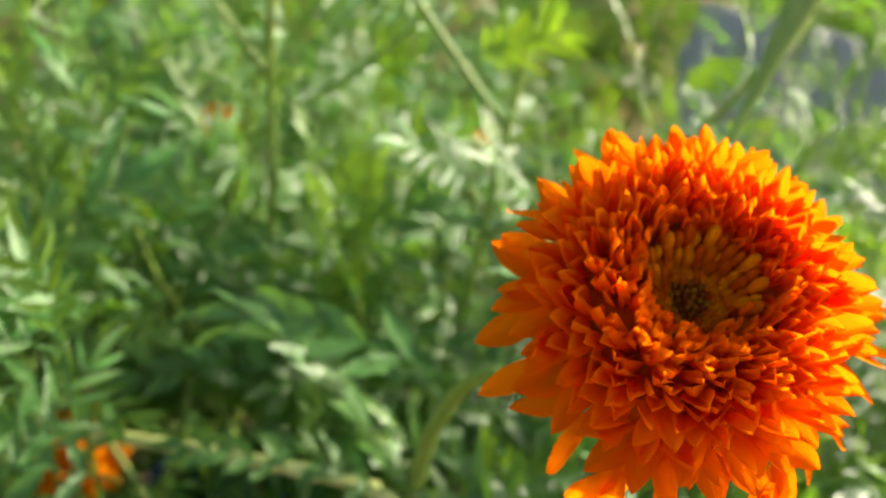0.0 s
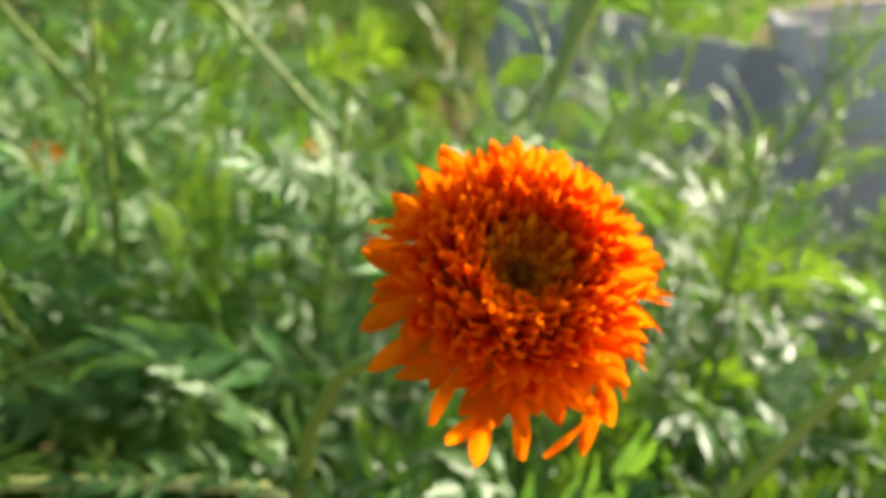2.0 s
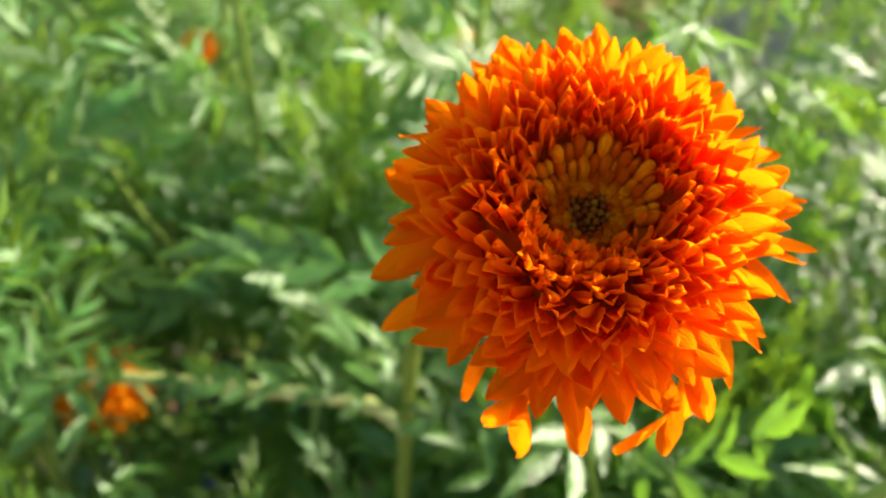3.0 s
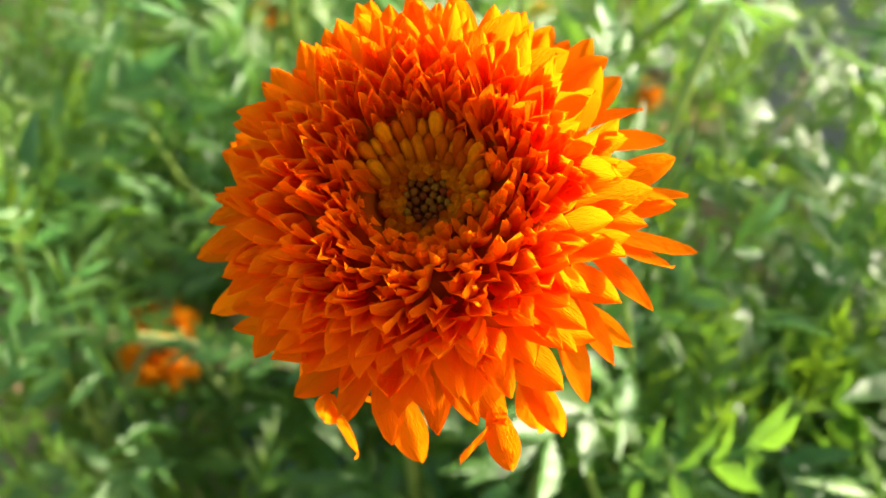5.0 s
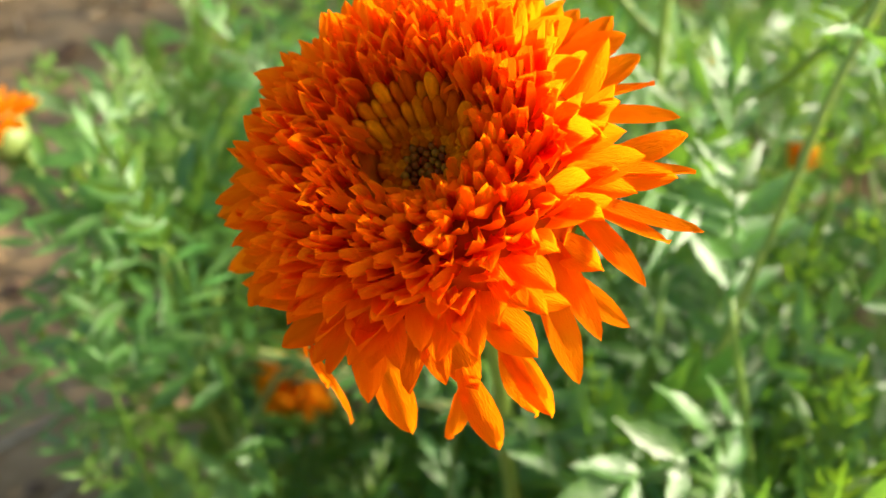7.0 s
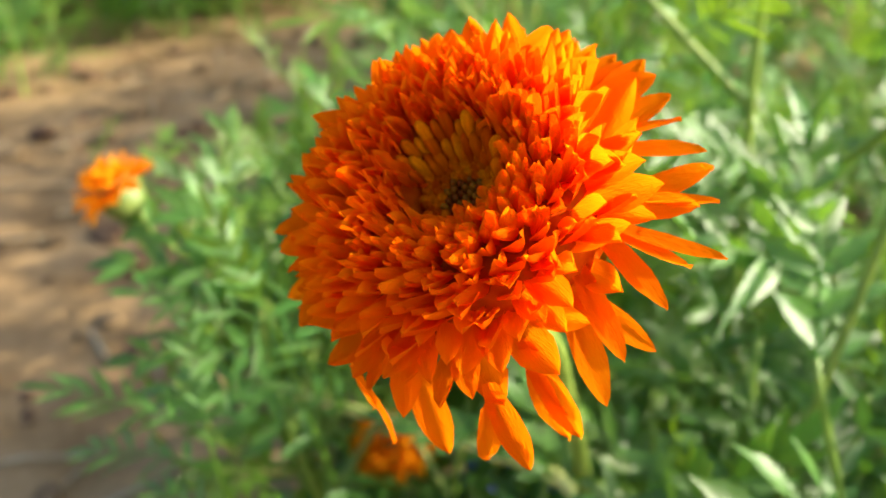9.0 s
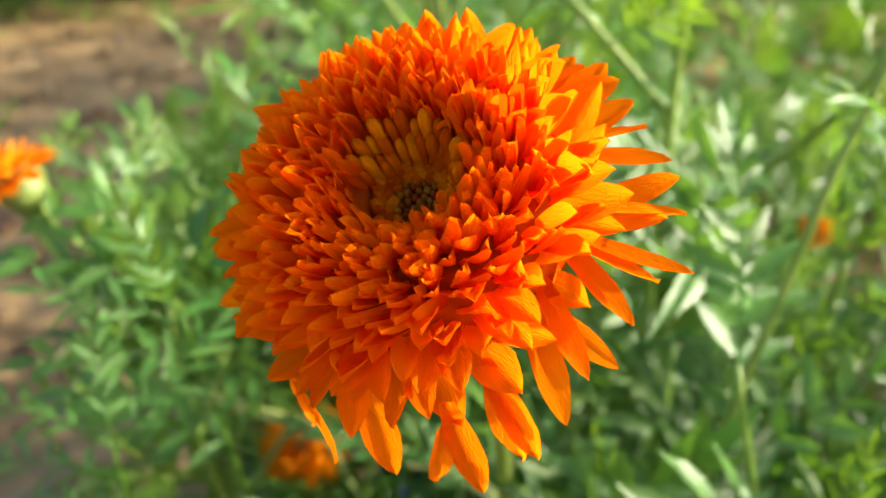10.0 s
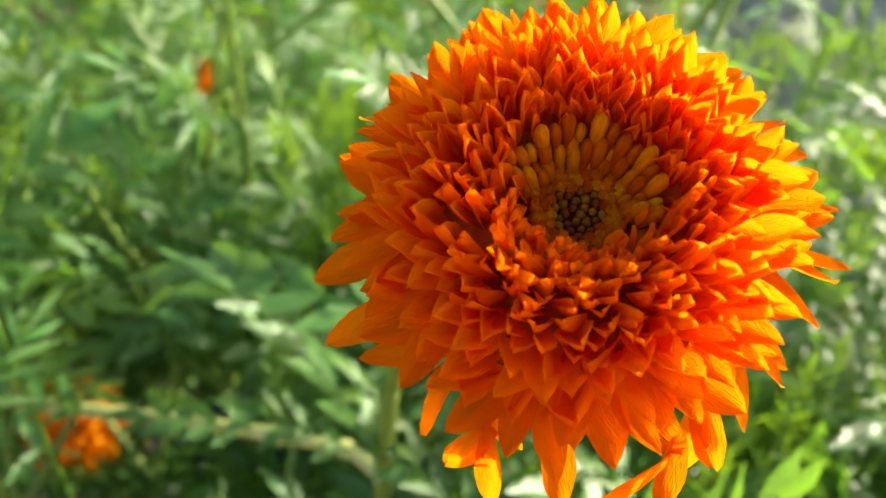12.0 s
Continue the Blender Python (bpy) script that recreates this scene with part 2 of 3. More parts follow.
def flower_head(parent, at, normal, size=1.0, seed=1):
    """A double marigold head with a hollow, still closed middle. Every floret and bud is a piece of its own."""
    r = random.Random(seed)
    n = Vector(normal).normalized()
    up = (Vector((0, 0, 1)) - n * n.z).normalized()
    m = Matrix((up.cross(n), up, n)).transposed().to_4x4()
    m.translation = at
    # the receptacle that carries the florets: a turned solid
    prof = ((0.2, -4.5), (5, -4), (6.8, -2.5), (8.3, 0), (10.5, 3), (13, 4.4), (17, 4.2), (21, 1.5), (24, -3), (24, -8), (20, -13), (12, -18), (7, -24), (4, -30))
    verts, faces, k = [], [], 24
    for rho, h in prof:
        for i in range(k):
            a = 2 * math.pi * i / k
            verts.append((rho * MM * size * math.cos(a), rho * MM * size * math.sin(a), h * MM * size))
    for j in range(len(prof) - 1):
        for i in range(k):
            a, b = j * k + i, j * k + (i + 1) % k
            faces.append((a, b, b + k, a + k))
    head = child("flower_head", mesh_of("receptacle", verts, faces, CORE), parent, m, "large double orange marigold head with a hollow olive centre")
    # sepals round the back
    sv, sf = [], []
    for i in range(k):
        for h, rho in ((-13, 22), (-16, 19), (-21, 10), (-29, 6), (-36, 4.2)):
            a = 2 * math.pi * i / k
            sv.append((rho * 1.04 * MM * size * math.cos(a), rho * 1.04 * MM * size * math.sin(a), h * MM * size))
    for i in range(k):
        for j in range(4):
            a, b = i * 5 + j, ((i + 1) % k) * 5 + j
            sf.append((a, a + 1, b + 1, b))
    child("calyx", mesh_of("calyx", sv, sf, CALYX), head, None, "ribbed green calyx")
    gold = math.pi * (3 - math.sqrt(5))
    # closed buds on the floor of the cup
    cores = [bud_mesh("bud", 3.2 * MM * size, w * MM * size, BUD_DARK) for w in (1.3, 1.5)]
    inner = [bud_mesh("bud", 4.2 * MM * size, w * MM * size, BUD) for w in (1.9, 2.2)]
    wall = [bud_mesh("bud", ln * MM * size, w * MM * size, BUD) for ln, w in ((7.5, 2.1), (8.5, 2.4))]
    for i in range(78):
        rho, a = 0.78 * math.sqrt(i + 0.4), i * gold
        out = Vector((math.cos(a), math.sin(a), 0))
        d = Vector((0, 0, 1)) + out * (0.05 * rho - 0.12)
        tip = out * rho + Vector((0, 0, -0.6 + 0.035 * rho * rho + r.uniform(-0.2, 0.2)))
        me = r.choice(cores if rho < 3.9 else inner)
        ln = (3.2 if rho < 3.9 else 4.2)
        child("bud", me, head, frame_of((tip - d.normalized() * ln) * MM * size, d, out))
    lip = [petal_mesh("floret", ln * MM * size, 3.2 * MM * size, 0.36, 0.06, 0.9, seed * 7 + i, 7) for i, ln in enumerate((7.5, 8.2))]
    for ring, (rho, h, count, lean) in enumerate(((6.6, 0.9, 19, 78), (7.5, 2.9, 22, 76), (8.7, 5.2, 26, 74), (10.2, 8.2, 30, 74))):
        for i in range(count):
            a = 2 * math.pi * (i + 0.5 * ring + r.uniform(-0.15, 0.15)) / count
            out = Vector((math.cos(a), math.sin(a), 0))
            t = radians(lean + r.uniform(-5, 5))
            d = out * math.cos(t) + Vector((0, 0, math.sin(t)))
            tip = out * (rho + r.uniform(-0.3, 0.3)) + Vector((0, 0, h + r.uniform(-1.2, 1.2)))
            if ring and math.sin(a) < -0.2:
                continue
            if ring and math.sin(a) < -0.1:
                child("floret", lip[(i + ring) % 2], head, frame_of((tip + Vector((0, 0, 1.0)) - d * 8) * MM * size, d, -out))
            else:
                child("bud", wall[(i + ring) % 2], head, frame_of((tip - d * 8) * MM * size, d, -out))
    # opened florets, wider and longer towards the outside
    stock = {}
    rho, i = 8.4, 0
    while rho < 39.4:
        a = i * gold + r.uniform(-0.10, 0.10)
        turn = math.degrees(math.atan2(math.sin(a), math.cos(a)))
        h, lean, ln, w, cup, tip_shape = lerp_table(HEAD, rho)
        key = (round(rho / 2), i % 5)
        if key not in stock:
            curl = 0.10 if rho < 17 else (0.16 if rho < 30 else (0.12 if rho < 35 else 0.0))
            stock[key] = petal_mesh("floret", ln * MM * size, w * MM * size * (0.86 + 0.07 * (i % 5)), cup * (0.8 + 0.1 * (i % 5)), curl + 0.04 * (i % 3 - 1),
                                    min(1, tip_shape + 0.1 * (i % 3 - 1)), seed * 100 + i, 7)
        rough = 1.0 if rho < 27 else (1.4 if rho < 33 else 1.6)
        t = radians(lean + spread(r, 4.8) * rough)
        out = Vector((math.cos(a), math.sin(a), 0))
        side = Vector((-math.sin(a), math.cos(a), 0))
        d = (out * math.cos(t) + Vector((0, 0, math.sin(t))) + side * spread(r, 0.16) * rough).normalized()
        w_up = Vector((0, 0, math.cos(t))) - out * math.sin(t) + side * spread(r, 0.42 if rho < 24 else 0.3)
        # the head is fuller on the side away from the sun and open where the single rays hang
        open_side = -112 < turn < 62
        if rho < 11.6 and math.sin(a) > -0.2:
            pm = None
        elif open_side and ((rho > 37 and turn < -30) or (turn >= -30 and rho > 33 and (rho > 36 or r.random() < 0.5))):
            pm = None
        else:
            if open_side and rho > 29:
                h -= 0.3 * (rho - 29)
            tip = out * (rho + spread(r, 0.5) * rough) + Vector((0, 0, h + spread(r, 0.7) * rough))
            stretch = r.uniform(0.9, 1.12)
            pm = frame_of((tip - d * ln * stretch) * MM * size, d, w_up) @ Matrix.Diagonal((r.uniform(0.88, 1.12), stretch, 1, 1))
        if pm and not (rho > 36.5 and r.random() < 0.35):
            child("floret" if rho < 26 else "petal", stock[key], head, pm)
        gap = 1.68 + max(-0.2, (rho - 11) / 30 * 2.2) + max(0, rho - 34) * 0.2
        rho += gap * gap / (2 * math.pi * rho)
        i += 1
    for i, (turn, rho, h, lean, ln, w) in enumerate(RAYS):
        a, t = radians(turn + r.uniform(-3, 3)), radians(lean + spread(r, 9))
        out, side = Vector((math.cos(a), math.sin(a), 0)), Vector((-math.sin(a), math.cos(a), 0))
        d = (out * math.cos(t) + Vector((0, 0, math.sin(t))) + side * spread(r, 0.22)).normalized()
        w_up = Vector((0, 0, math.cos(t))) - out * math.sin(t) + side * spread(r, 0.6)
        me = petal_mesh("petal", ln * MM * size, w * MM * size * r.uniform(1.0, 1.36), 0.20 + 0.05 * (i % 3), r.uniform(-0.18, 0.16), r.uniform(0.02, 0.34), seed * 50 + i, 9)
        child("petal", me, head, frame_of((out * (rho + spread(r, 0.8)) + Vector((0, 0, h)) - d * ln) * MM * size, d, w_up))
    return head


def small_head(parent, at, normal, size, seed, label, material=None):
    """A smaller marigold head farther off: calyx with a shaggy tuft of rays."""
    r = random.Random(seed)
    n = Vector(normal).normalized()
    up = (Vector((0.1, 0.05, 1)) - n * (0.1 * n.x + 0.05 * n.y + n.z)).normalized() if abs(n.z) < 0.98 else Vector((0, 1, 0))
    m = Matrix((up.cross(n), up, n)).transposed().to_4x4()
    m.translation = at
    verts, faces, k = [], [], 12
    for rho, h in ((0.05, 0.15), (0.4, 0.1), (0.55, -0.15), (0.42, -0.55), (0.3, -0.85), (0.12, -1.2)):
        for i in range(k):
            a = 2 * math.pi * i / k
            verts.append((rho * size * math.cos(a), rho * size * math.sin(a), h * size))
    for j in range(5):
        for i in range(k):
            a, b = j * k + i, j * k + (i + 1) % k
            faces.append((a, b, b + k, a + k))
    head = child("flower_head", mesh_of("calyx", verts, faces, CALYX), parent, m, label)
    rays = [petal_mesh("petal", 0.62 * size, 0.3 * size, 0.2, c, 0.4, seed * 10 + i, 5, material or PETAL_LIGHT) for i, c in enumerate((-0.1, 0.0, 0.08))]
    gold = math.pi * (3 - math.sqrt(5))
    for i in range(64):
        rho = math.sqrt((i + 0.5) / 64)
        a = i * gold
        t = radians(82 - 105 * rho + r.gauss(0, 8))
        out = Vector((math.cos(a), math.sin(a), 0))
        d = out * math.cos(t) + Vector((0, 0, math.sin(t)))
        base = out * rho * 0.42 * size + Vector((0, 0, 0.12 * (1 - rho) * size))
        child("petal", rays[i % 3], head, frame_of(base, d, Vector((0, 0, math.cos(t))) - out * math.sin(t)))
    return head


# ---- leaves ----


def leaflet(verts, faces, base, along, up, length, width, fold, droop, r, rows=8):
    """Adds one toothed, lance-shaped leaflet, folded along its midrib and drawn out to a point."""
    y = Vector(along).normalized()
    x = y.cross(Vector(up)).normalized()
    z = x.cross(y)
    start, bow = len(verts), r.uniform(-0.10, 0.10)
    verts.append(Vector(base))
    for j in range(1, rows):
        v = j / rows
        w = width / 2 * math.sin(math.pi * v ** 0.8) ** 1.15 * (1.08 if j % 2 else 0.88)
        mid = Vector(base) + y * length * v - z * droop * length * v * v + x * bow * length * v * (1 - v)
        for u in (-1, 0, 1):
            verts.append(mid + x * w * u + z * fold * w * abs(u) + z * r.uniform(-1, 1) * width * 0.05)
    verts.append(Vector(base) + y * length - z * droop * length)
    last = len(verts) - 1
    faces += [(start, start + 2, start + 1), (start, start + 3, start + 2)]
    for j in range(rows - 2):
        a = start + 1 + 3 * j
        faces += [(a, a + 1, a + 4, a + 3), (a + 1, a + 2, a + 5, a + 4)]
    a = start + 1 + 3 * (rows - 2)
    faces += [(a, a + 1, last), (a + 1, a + 2, last)]


def leaf_mesh(name, length, pairs, ll, lw, seed, material, droop=0.5, rows=8):
    """A feathered leaf along +y from its stalk: midrib with leaflets swept forwards and a longer one at the end."""
    r = random.Random(seed)
    verts, faces = [], []

    def rib(v):
        return Vector((0, length * v * (1 - 0.10 * v), length * (0.16 * v - droop * v * v * 0.5)))
    tube(verts, faces, [rib(i / 6) for i in range(7)], [0.0011 - 0.0007 * i / 6 for i in range(7)], 4)
    for p in range(pairs):
        v = 0.20 + 0.74 * p / max(1, pairs - 1)
        grow = math.sin(math.pi * (0.24 + 0.52 * (p + 0.5) / pairs)) ** 0.8
        d = (rib(min(v + 0.05, 1)) - rib(v - 0.05)).normalized()
        for sgn in (-1, 1):
            if r.random() < 0.06:
                continue
            a = radians(r.uniform(34, 62) - 14 * v)
            along = d * math.cos(a) + Vector((sgn, 0, 0)) * math.sin(a) + Vector((0, 0, r.uniform(-0.18, 0.30)))
            up = Vector((-sgn * r.uniform(-0.2, 0.6), r.uniform(-0.35, 0.25), 1))
            leaflet(verts, faces, rib(v + r.uniform(-0.035, 0.035)), along, up, ll * grow * r.uniform(0.8, 1.18), lw * r.uniform(0.8, 1.2),
                    r.uniform(0.15, 0.6), r.uniform(-0.08, 0.32), r, rows)
    d = (rib(1) - rib(0.9)).normalized()
    leaflet(verts, faces, rib(1), d, (0, 0, 1), ll * 1.08, lw * 1.05, 0.35, 0.15, r, rows)
    return mesh_of(name, verts, faces, material)


BROAD = [leaf_mesh("leaf", 0.100 + 0.008 * i, 4 + i % 2, 0.039, 0.0116, 20 + i, LEAF, 0.35 + 0.12 * (i % 3)) for i in range(5)]
SLIM = [leaf_mesh("leaf", 0.105 + 0.006 * i, 6, 0.036, 0.0058, 40 + i, LEAF if i % 3 else LEAF_YOUNG, 0.3 + 0.12 * (i % 3)) for i in range(5)]
YOUNG = [leaf_mesh("leaf", 0.105 + 0.006 * i, 5, 0.037, 0.0070, 50 + i, LEAF_YOUNG, 0.3 + 0.1 * i) for i in range(4)]
FINE = [leaf_mesh("leaf", 0.075 + 0.006 * i, 7, 0.021, 0.0028, 60 + i, LEAF_YOUNG, 0.2 + 0.1 * (i % 3), 5) for i in range(4)]

FLOWER = Vector((0.044, 0.126, 0.686))
LOW_FLOWER = Vector((-0.274, 0.41, 0.285))
LEVEL_BRANCH = [Vector(p) for p in ((-0.06, 0.272, 0.478), (-0.11, 0.267, 0.472), (-0.162, 0.262, 0.462))]
EYES = [Vector(eye) for _, eye, _, _ in PATH]


def clear(p, tip, flower_room=0.085):
    """Whether a leaf from p to tip leaves the flower and the camera's way free."""
    for q in (p, p.lerp(tip, 0.5), tip, tip + (tip - p) * 0.25):
        if (q - FLOWER).length < flower_room:
            return False
        if q.y < 0.02 and q.z > 0.4:
            return False
        # the bed ends here, and the bare soil beyond lies open
        if math.degrees(math.atan2(0.128 - q.x, q.y - 0.027)) > (67 if (q - FLOWER).length < 0.5 else 56):
            return False
        for e in EYES[::3]:
            way = FLOWER - e
            t = max(0.0, min(1.0, (q - e).dot(way) / way.length_squared))
            if (q - e - way * t).length < 0.062 + 0.03 * t:
                return False
            if (q - e).length < 0.15:
                return False
        # the low flower and the level branch are seen, and the branch is lit, through gaps
        for goal, room, ways in ((LOW_FLOWER, 0.032, [TO_SUN * 0.5] + [e - LOW_FLOWER for e in (EYES[5], EYES[7], EYES[9], EYES[15], EYES[18])]),
                                 (LOW_FLOWER, 0.048, [EYES[11] - LOW_FLOWER, EYES[13] - LOW_FLOWER, EYES[14] - LOW_FLOWER]),
                                 *((b, 0.015, [TO_SUN * 0.5, EYES[5] - b, EYES[9] - b, EYES[18] - b]) for b in LEVEL_BRANCH)):
            for way in ways:
                t = max(0.0, min(1.0, (q - goal).dot(way) / way.length_squared))
                if t > 0.05 and (q - goal - way * t).length < room:
                    return False
    return True


def in_gap(line):
    """Whether a stem would stand in the gap through which the low flower is seen."""
    for e in EYES[10:16]:
        way = e - LOW_FLOWER
        for p in line:
            t = (p - LOW_FLOWER).dot(way) / way.length_squared
            if 0.04 < t < 1 and (p - LOW_FLOWER - way * t).length < 0.034:
                return True
    return False


def add_leaves(plant, line, r, first, last, spacing, kinds, scale=1.0, lift=(0, 38), turn=0.0):
    """Leaves along a stem, each at a turn of the golden angle from the one below."""
    total = sum((b - a).length for a, b in zip(line, line[1:]))
    s, i, made = first * total, 0, 0
    while s < last * total:
        run = 0.0
        for a, b in zip(line, line[1:]):
            seg = (b - a).length
            if run + seg >= s:
                p = a.lerp(b, (s - run) / seg)
                break
            run += seg
        f = s / total
        az = turn + i * 2.399 + r.uniform(-0.3, 0.3)
        el = radians(r.uniform(*lift) + 22 * f)
        d = Vector((math.cos(az) * math.cos(el), math.sin(az) * math.cos(el), math.sin(el)))
        size = scale * r.uniform(0.68, 1.22) * (1.0 if f < 0.7 else 1.25 - 0.5 * f)
        if clear(p, p + d * 0.13 * size):
            pool = kinds[0] if f < 0.75 else kinds[1]
            made += 1
            child("leaf", r.choice(pool), plant, frame_of(p, d, (r.uniform(0.0, 1.25), r.uniform(-0.4, 0.4), 1)) @ Matrix.Scale(size, 4))
        s += spacing * r.uniform(0.7, 1.3)
        i += 1
    return made / max(1, i)


def marigold_plant(x, y, height, seed, kinds=None, lean=(0, 0), label="leafy green marigold plant growing out of the soil", dense=1.0, side=4):
    """A plant: a main stem, side shoots and feathered leaves."""
    r = random.Random(seed)
    kinds = kinds or (BROAD + SLIM, SLIM + FINE)
    plant = new("marigold_plant")
    tagged(plant, label, "plant", "marigold plants")
    while height > 0.15 and not clear(Vector((x + lean[0], y + lean[1], height)), Vector((x + lean[0], y + lean[1], height + 0.05))):
        height *= 0.9
    pts = [Vector((x, y, -0.01))]
    for k in (0.3, 0.6, 0.85, 1.0):
        pts.append(Vector((x + lean[0] * k + r.uniform(-0.015, 0.015), y + lean[1] * k + r.uniform(-0.015, 0.015), height * k)))
    for shift in (0.0, 0.05, -0.10):
        pts = [p + Vector((shift, 0, 0)) for p in pts]
        line = bezier(pts, 5)
        if not in_gap(line):
            break
    else:
        bpy.data.objects.remove(plant)
        return None
    child("stem", stem_mesh("stem", pts, 0.0046, 0.0018), plant)
    leafy = add_leaves(plant, line, r, 0.3, 0.98, 0.0245 / dense, kinds, 1.0, turn=r.uniform(0, 6))
    if leafy < 0.45:
        for ob in (*plant.children, plant):
            bpy.data.objects.remove(ob)
        return None
    # tuft of young leaves at the top
    for k in range(5):
        az, el = r.uniform(0, 6.28), radians(r.uniform(50, 80))
        d = Vector((math.cos(az) * math.cos(el), math.sin(az) * math.cos(el), math.sin(el)))
        if clear(line[-1], line[-1] + d * 0.1):
            child("leaf", r.choice(FINE), plant, frame_of(line[-1], d, (math.cos(az), math.sin(az), 1)) @ Matrix.Scale(r.uniform(0.6, 0.9), 4))
    for k in range(side):
        f = r.uniform(0.3, 0.75)
        p = line[int(f * (len(line) - 1))]
        az = r.uniform(0, 6.28)
        ln = height * r.uniform(0.25, 0.42)
        q = p + Vector((math.cos(az) * ln * 0.55, math.sin(az) * ln * 0.55, ln * 0.55))
        e = p + Vector((math.cos(az) * ln * 0.75, math.sin(az) * ln * 0.75, ln * 0.98))
        if not clear(q, e) or in_gap((p, q, e)):
            continue
        child("branch", stem_mesh("branch", (p, q, e), 0.0026, 0.0012, 4, 6), plant)
        add_leaves(plant, bezier((p, q, e), 4), r, 0.2, 1.0, 0.025 / dense, kinds, 0.80, turn=r.uniform(0, 6))
    return plant


# ---- ground ----


def graded(lo, hi, step, far):
    inner = list(np.arange(lo, hi + step / 2, step))
    grow = [0.1, 0.25, 0.5, 1, 2, 4, 8, 16, 40, 100, far]
    return [lo - g for g in reversed(grow)] + inner + [hi + g for g in grow]


def soil_height(x, y):
    near = max(0.0, 1 - max(abs(x + 0.4), abs(y - 1)) / 4)
    return near * (0.016 * noise.noise((x * 2.2, y * 2.2, 0)) + 0.016 * noise.noise((x * 9, y * 9, 3)) + 0.007 * noise.noise((x * 30, y * 30, 5)))


gx, gy = graded(-3.0, 2.0, 0.035, 300), graded(-1.0, 3.0, 0.035, 300)
verts = [(x, y, soil_height(x, y)) for y in gy for x in gx]
faces = [(j * len(gx) + i, j * len(gx) + i + 1, (j + 1) * len(gx) + i + 1, (j + 1) * len(gx) + i) for j in range(len(gy) - 1) for i in range(len(gx) - 1)]
ground = tagged(new("ground", mesh_of("ground", verts, faces, SOIL)), "dry crumbly pinkish brown garden soil", "soil", kind="structure")


def clods():
    r = random.Random(3)
    verts, faces = [], []
    bm = bmesh.new()
    bmesh.ops.create_icosphere(bm, subdivisions=2, radius=1)
    ico = [v.co.copy() for v in bm.verts]
    tri = [[v.index for v in f.verts] for f in bm.faces]
    bm.free()
    for k in range(420):
        x, y = r.uniform(-2.8, 0.4), r.uniform(0.1, 2.6)
        s = 0.009 + 0.028 * r.random() ** 3
        o, st = r.uniform(0, 50), len(verts)
        for c in ico:
            w = s * (1 + 0.45 * noise.noise(c * 1.3 + Vector((o, o, 0))))
            verts.append((x + c.x * w, y + c.y * w, soil_height(x, y) + 0.25 * s + c.z * w * 0.65))
        faces += [[st + i for i in f] for f in tri]
    return mesh_of("soil_clods", verts, faces, CLOD, False)


tagged(new("soil_clods", clods()), "loose brown clods lying on the dry soil", "clods", kind="stuff")

# ---- the flower in front, on its own plant ----
hero = new("marigold_plant")
tagged(hero, "marigold plant with one large double orange flower in full bloom", "plant", "marigold plants")
HEAD_AXIS = Vector((0.05, -0.65, 0.757)).normalized()
flower_head(hero, FLOWER, HEAD_AXIS, 1.0, 5)
back = FLOWER - HEAD_AXIS * 0.034
stalk = [Vector((0.0, 0.37, -0.01)), Vector((-0.012, 0.32, 0.28)), Vector((-0.011, 0.265, 0.500)), Vector((-0.005, 0.240, 0.558)), Vector((0.005, 0.216, 0.594)),
         Vector((0.022, 0.178, 0.627)), back]
child("stem", stem_mesh("stem", stalk, 0.0046, 0.0017, 6, 9), hero)
add_leaves(hero, bezier(stalk, 6), random.Random(2), 0.2, 0.72, 0.036, (BROAD, BROAD), 1.0)

# ---- plants round it ----
r = random.Random(11)
named = (
    (-0.043, 0.47, 0.74, (0.0, -0.01)), (-0.19, 0.48, 0.72, (0.0, -0.02)), (-0.235, 0.50, 0.68, (0.02, 0.02)), (0.17, 0.65, 0.68, (0.0, 0.0)),
    (0.26, 0.53, 0.68, (0.0, 0.0)), (0.06, 0.46, 0.60, (0.01, 0.02)), (-0.09, 0.36, 0.50, (0.0, -0.02)), (0.01, 0.41, 0.54, (0.0, 0.0)),
)
for k, (x, y, h, lean) in enumerate(named):
    marigold_plant(x, y, h, 100 + k, (SLIM, SLIM + FINE) if h > 0.64 else None, lean=lean, dense=0.85, side=2)
for gy_ in range(7):
    for gx_ in range(11):
        x = -0.62 + 0.165 * gx_ + r.uniform(-0.05, 0.05) + 0.08 * (gy_ % 2)
        y = 0.27 + 0.155 * gy_ + r.uniform(-0.05, 0.05)
        away = math.hypot(x - 0.1, y)
        if math.degrees(math.atan2(0.13 - x, y)) > (52 if away < 0.5 else 49) or any(math.hypot(x - a, y - b) < 0.10 for a, b, _, _ in named):
            continue
        if x > 0.5 + 0.5 * y or (y < 0.35 and -0.05 < x < 0.12):
            continue
        h = 0.44 if y < 0.42 else (0.50 if x < 0.1 else (0.50 if y < 0.6 else (0.49 if x < 0.35 else 0.45)))
        if x < -0.3 and y > 0.5:
            h *= 0.75
        marigold_plant(x, y, h + r.uniform(-0.05, 0.05), 300 + gy_ * 20 + gx_, (YOUNG, YOUNG + FINE) if x > 0.12 and r.random() < 0.75 else None,
                       (r.uniform(-0.03, 0.03), r.uniform(-0.03, 0.03)), dense=0.8, side=2)

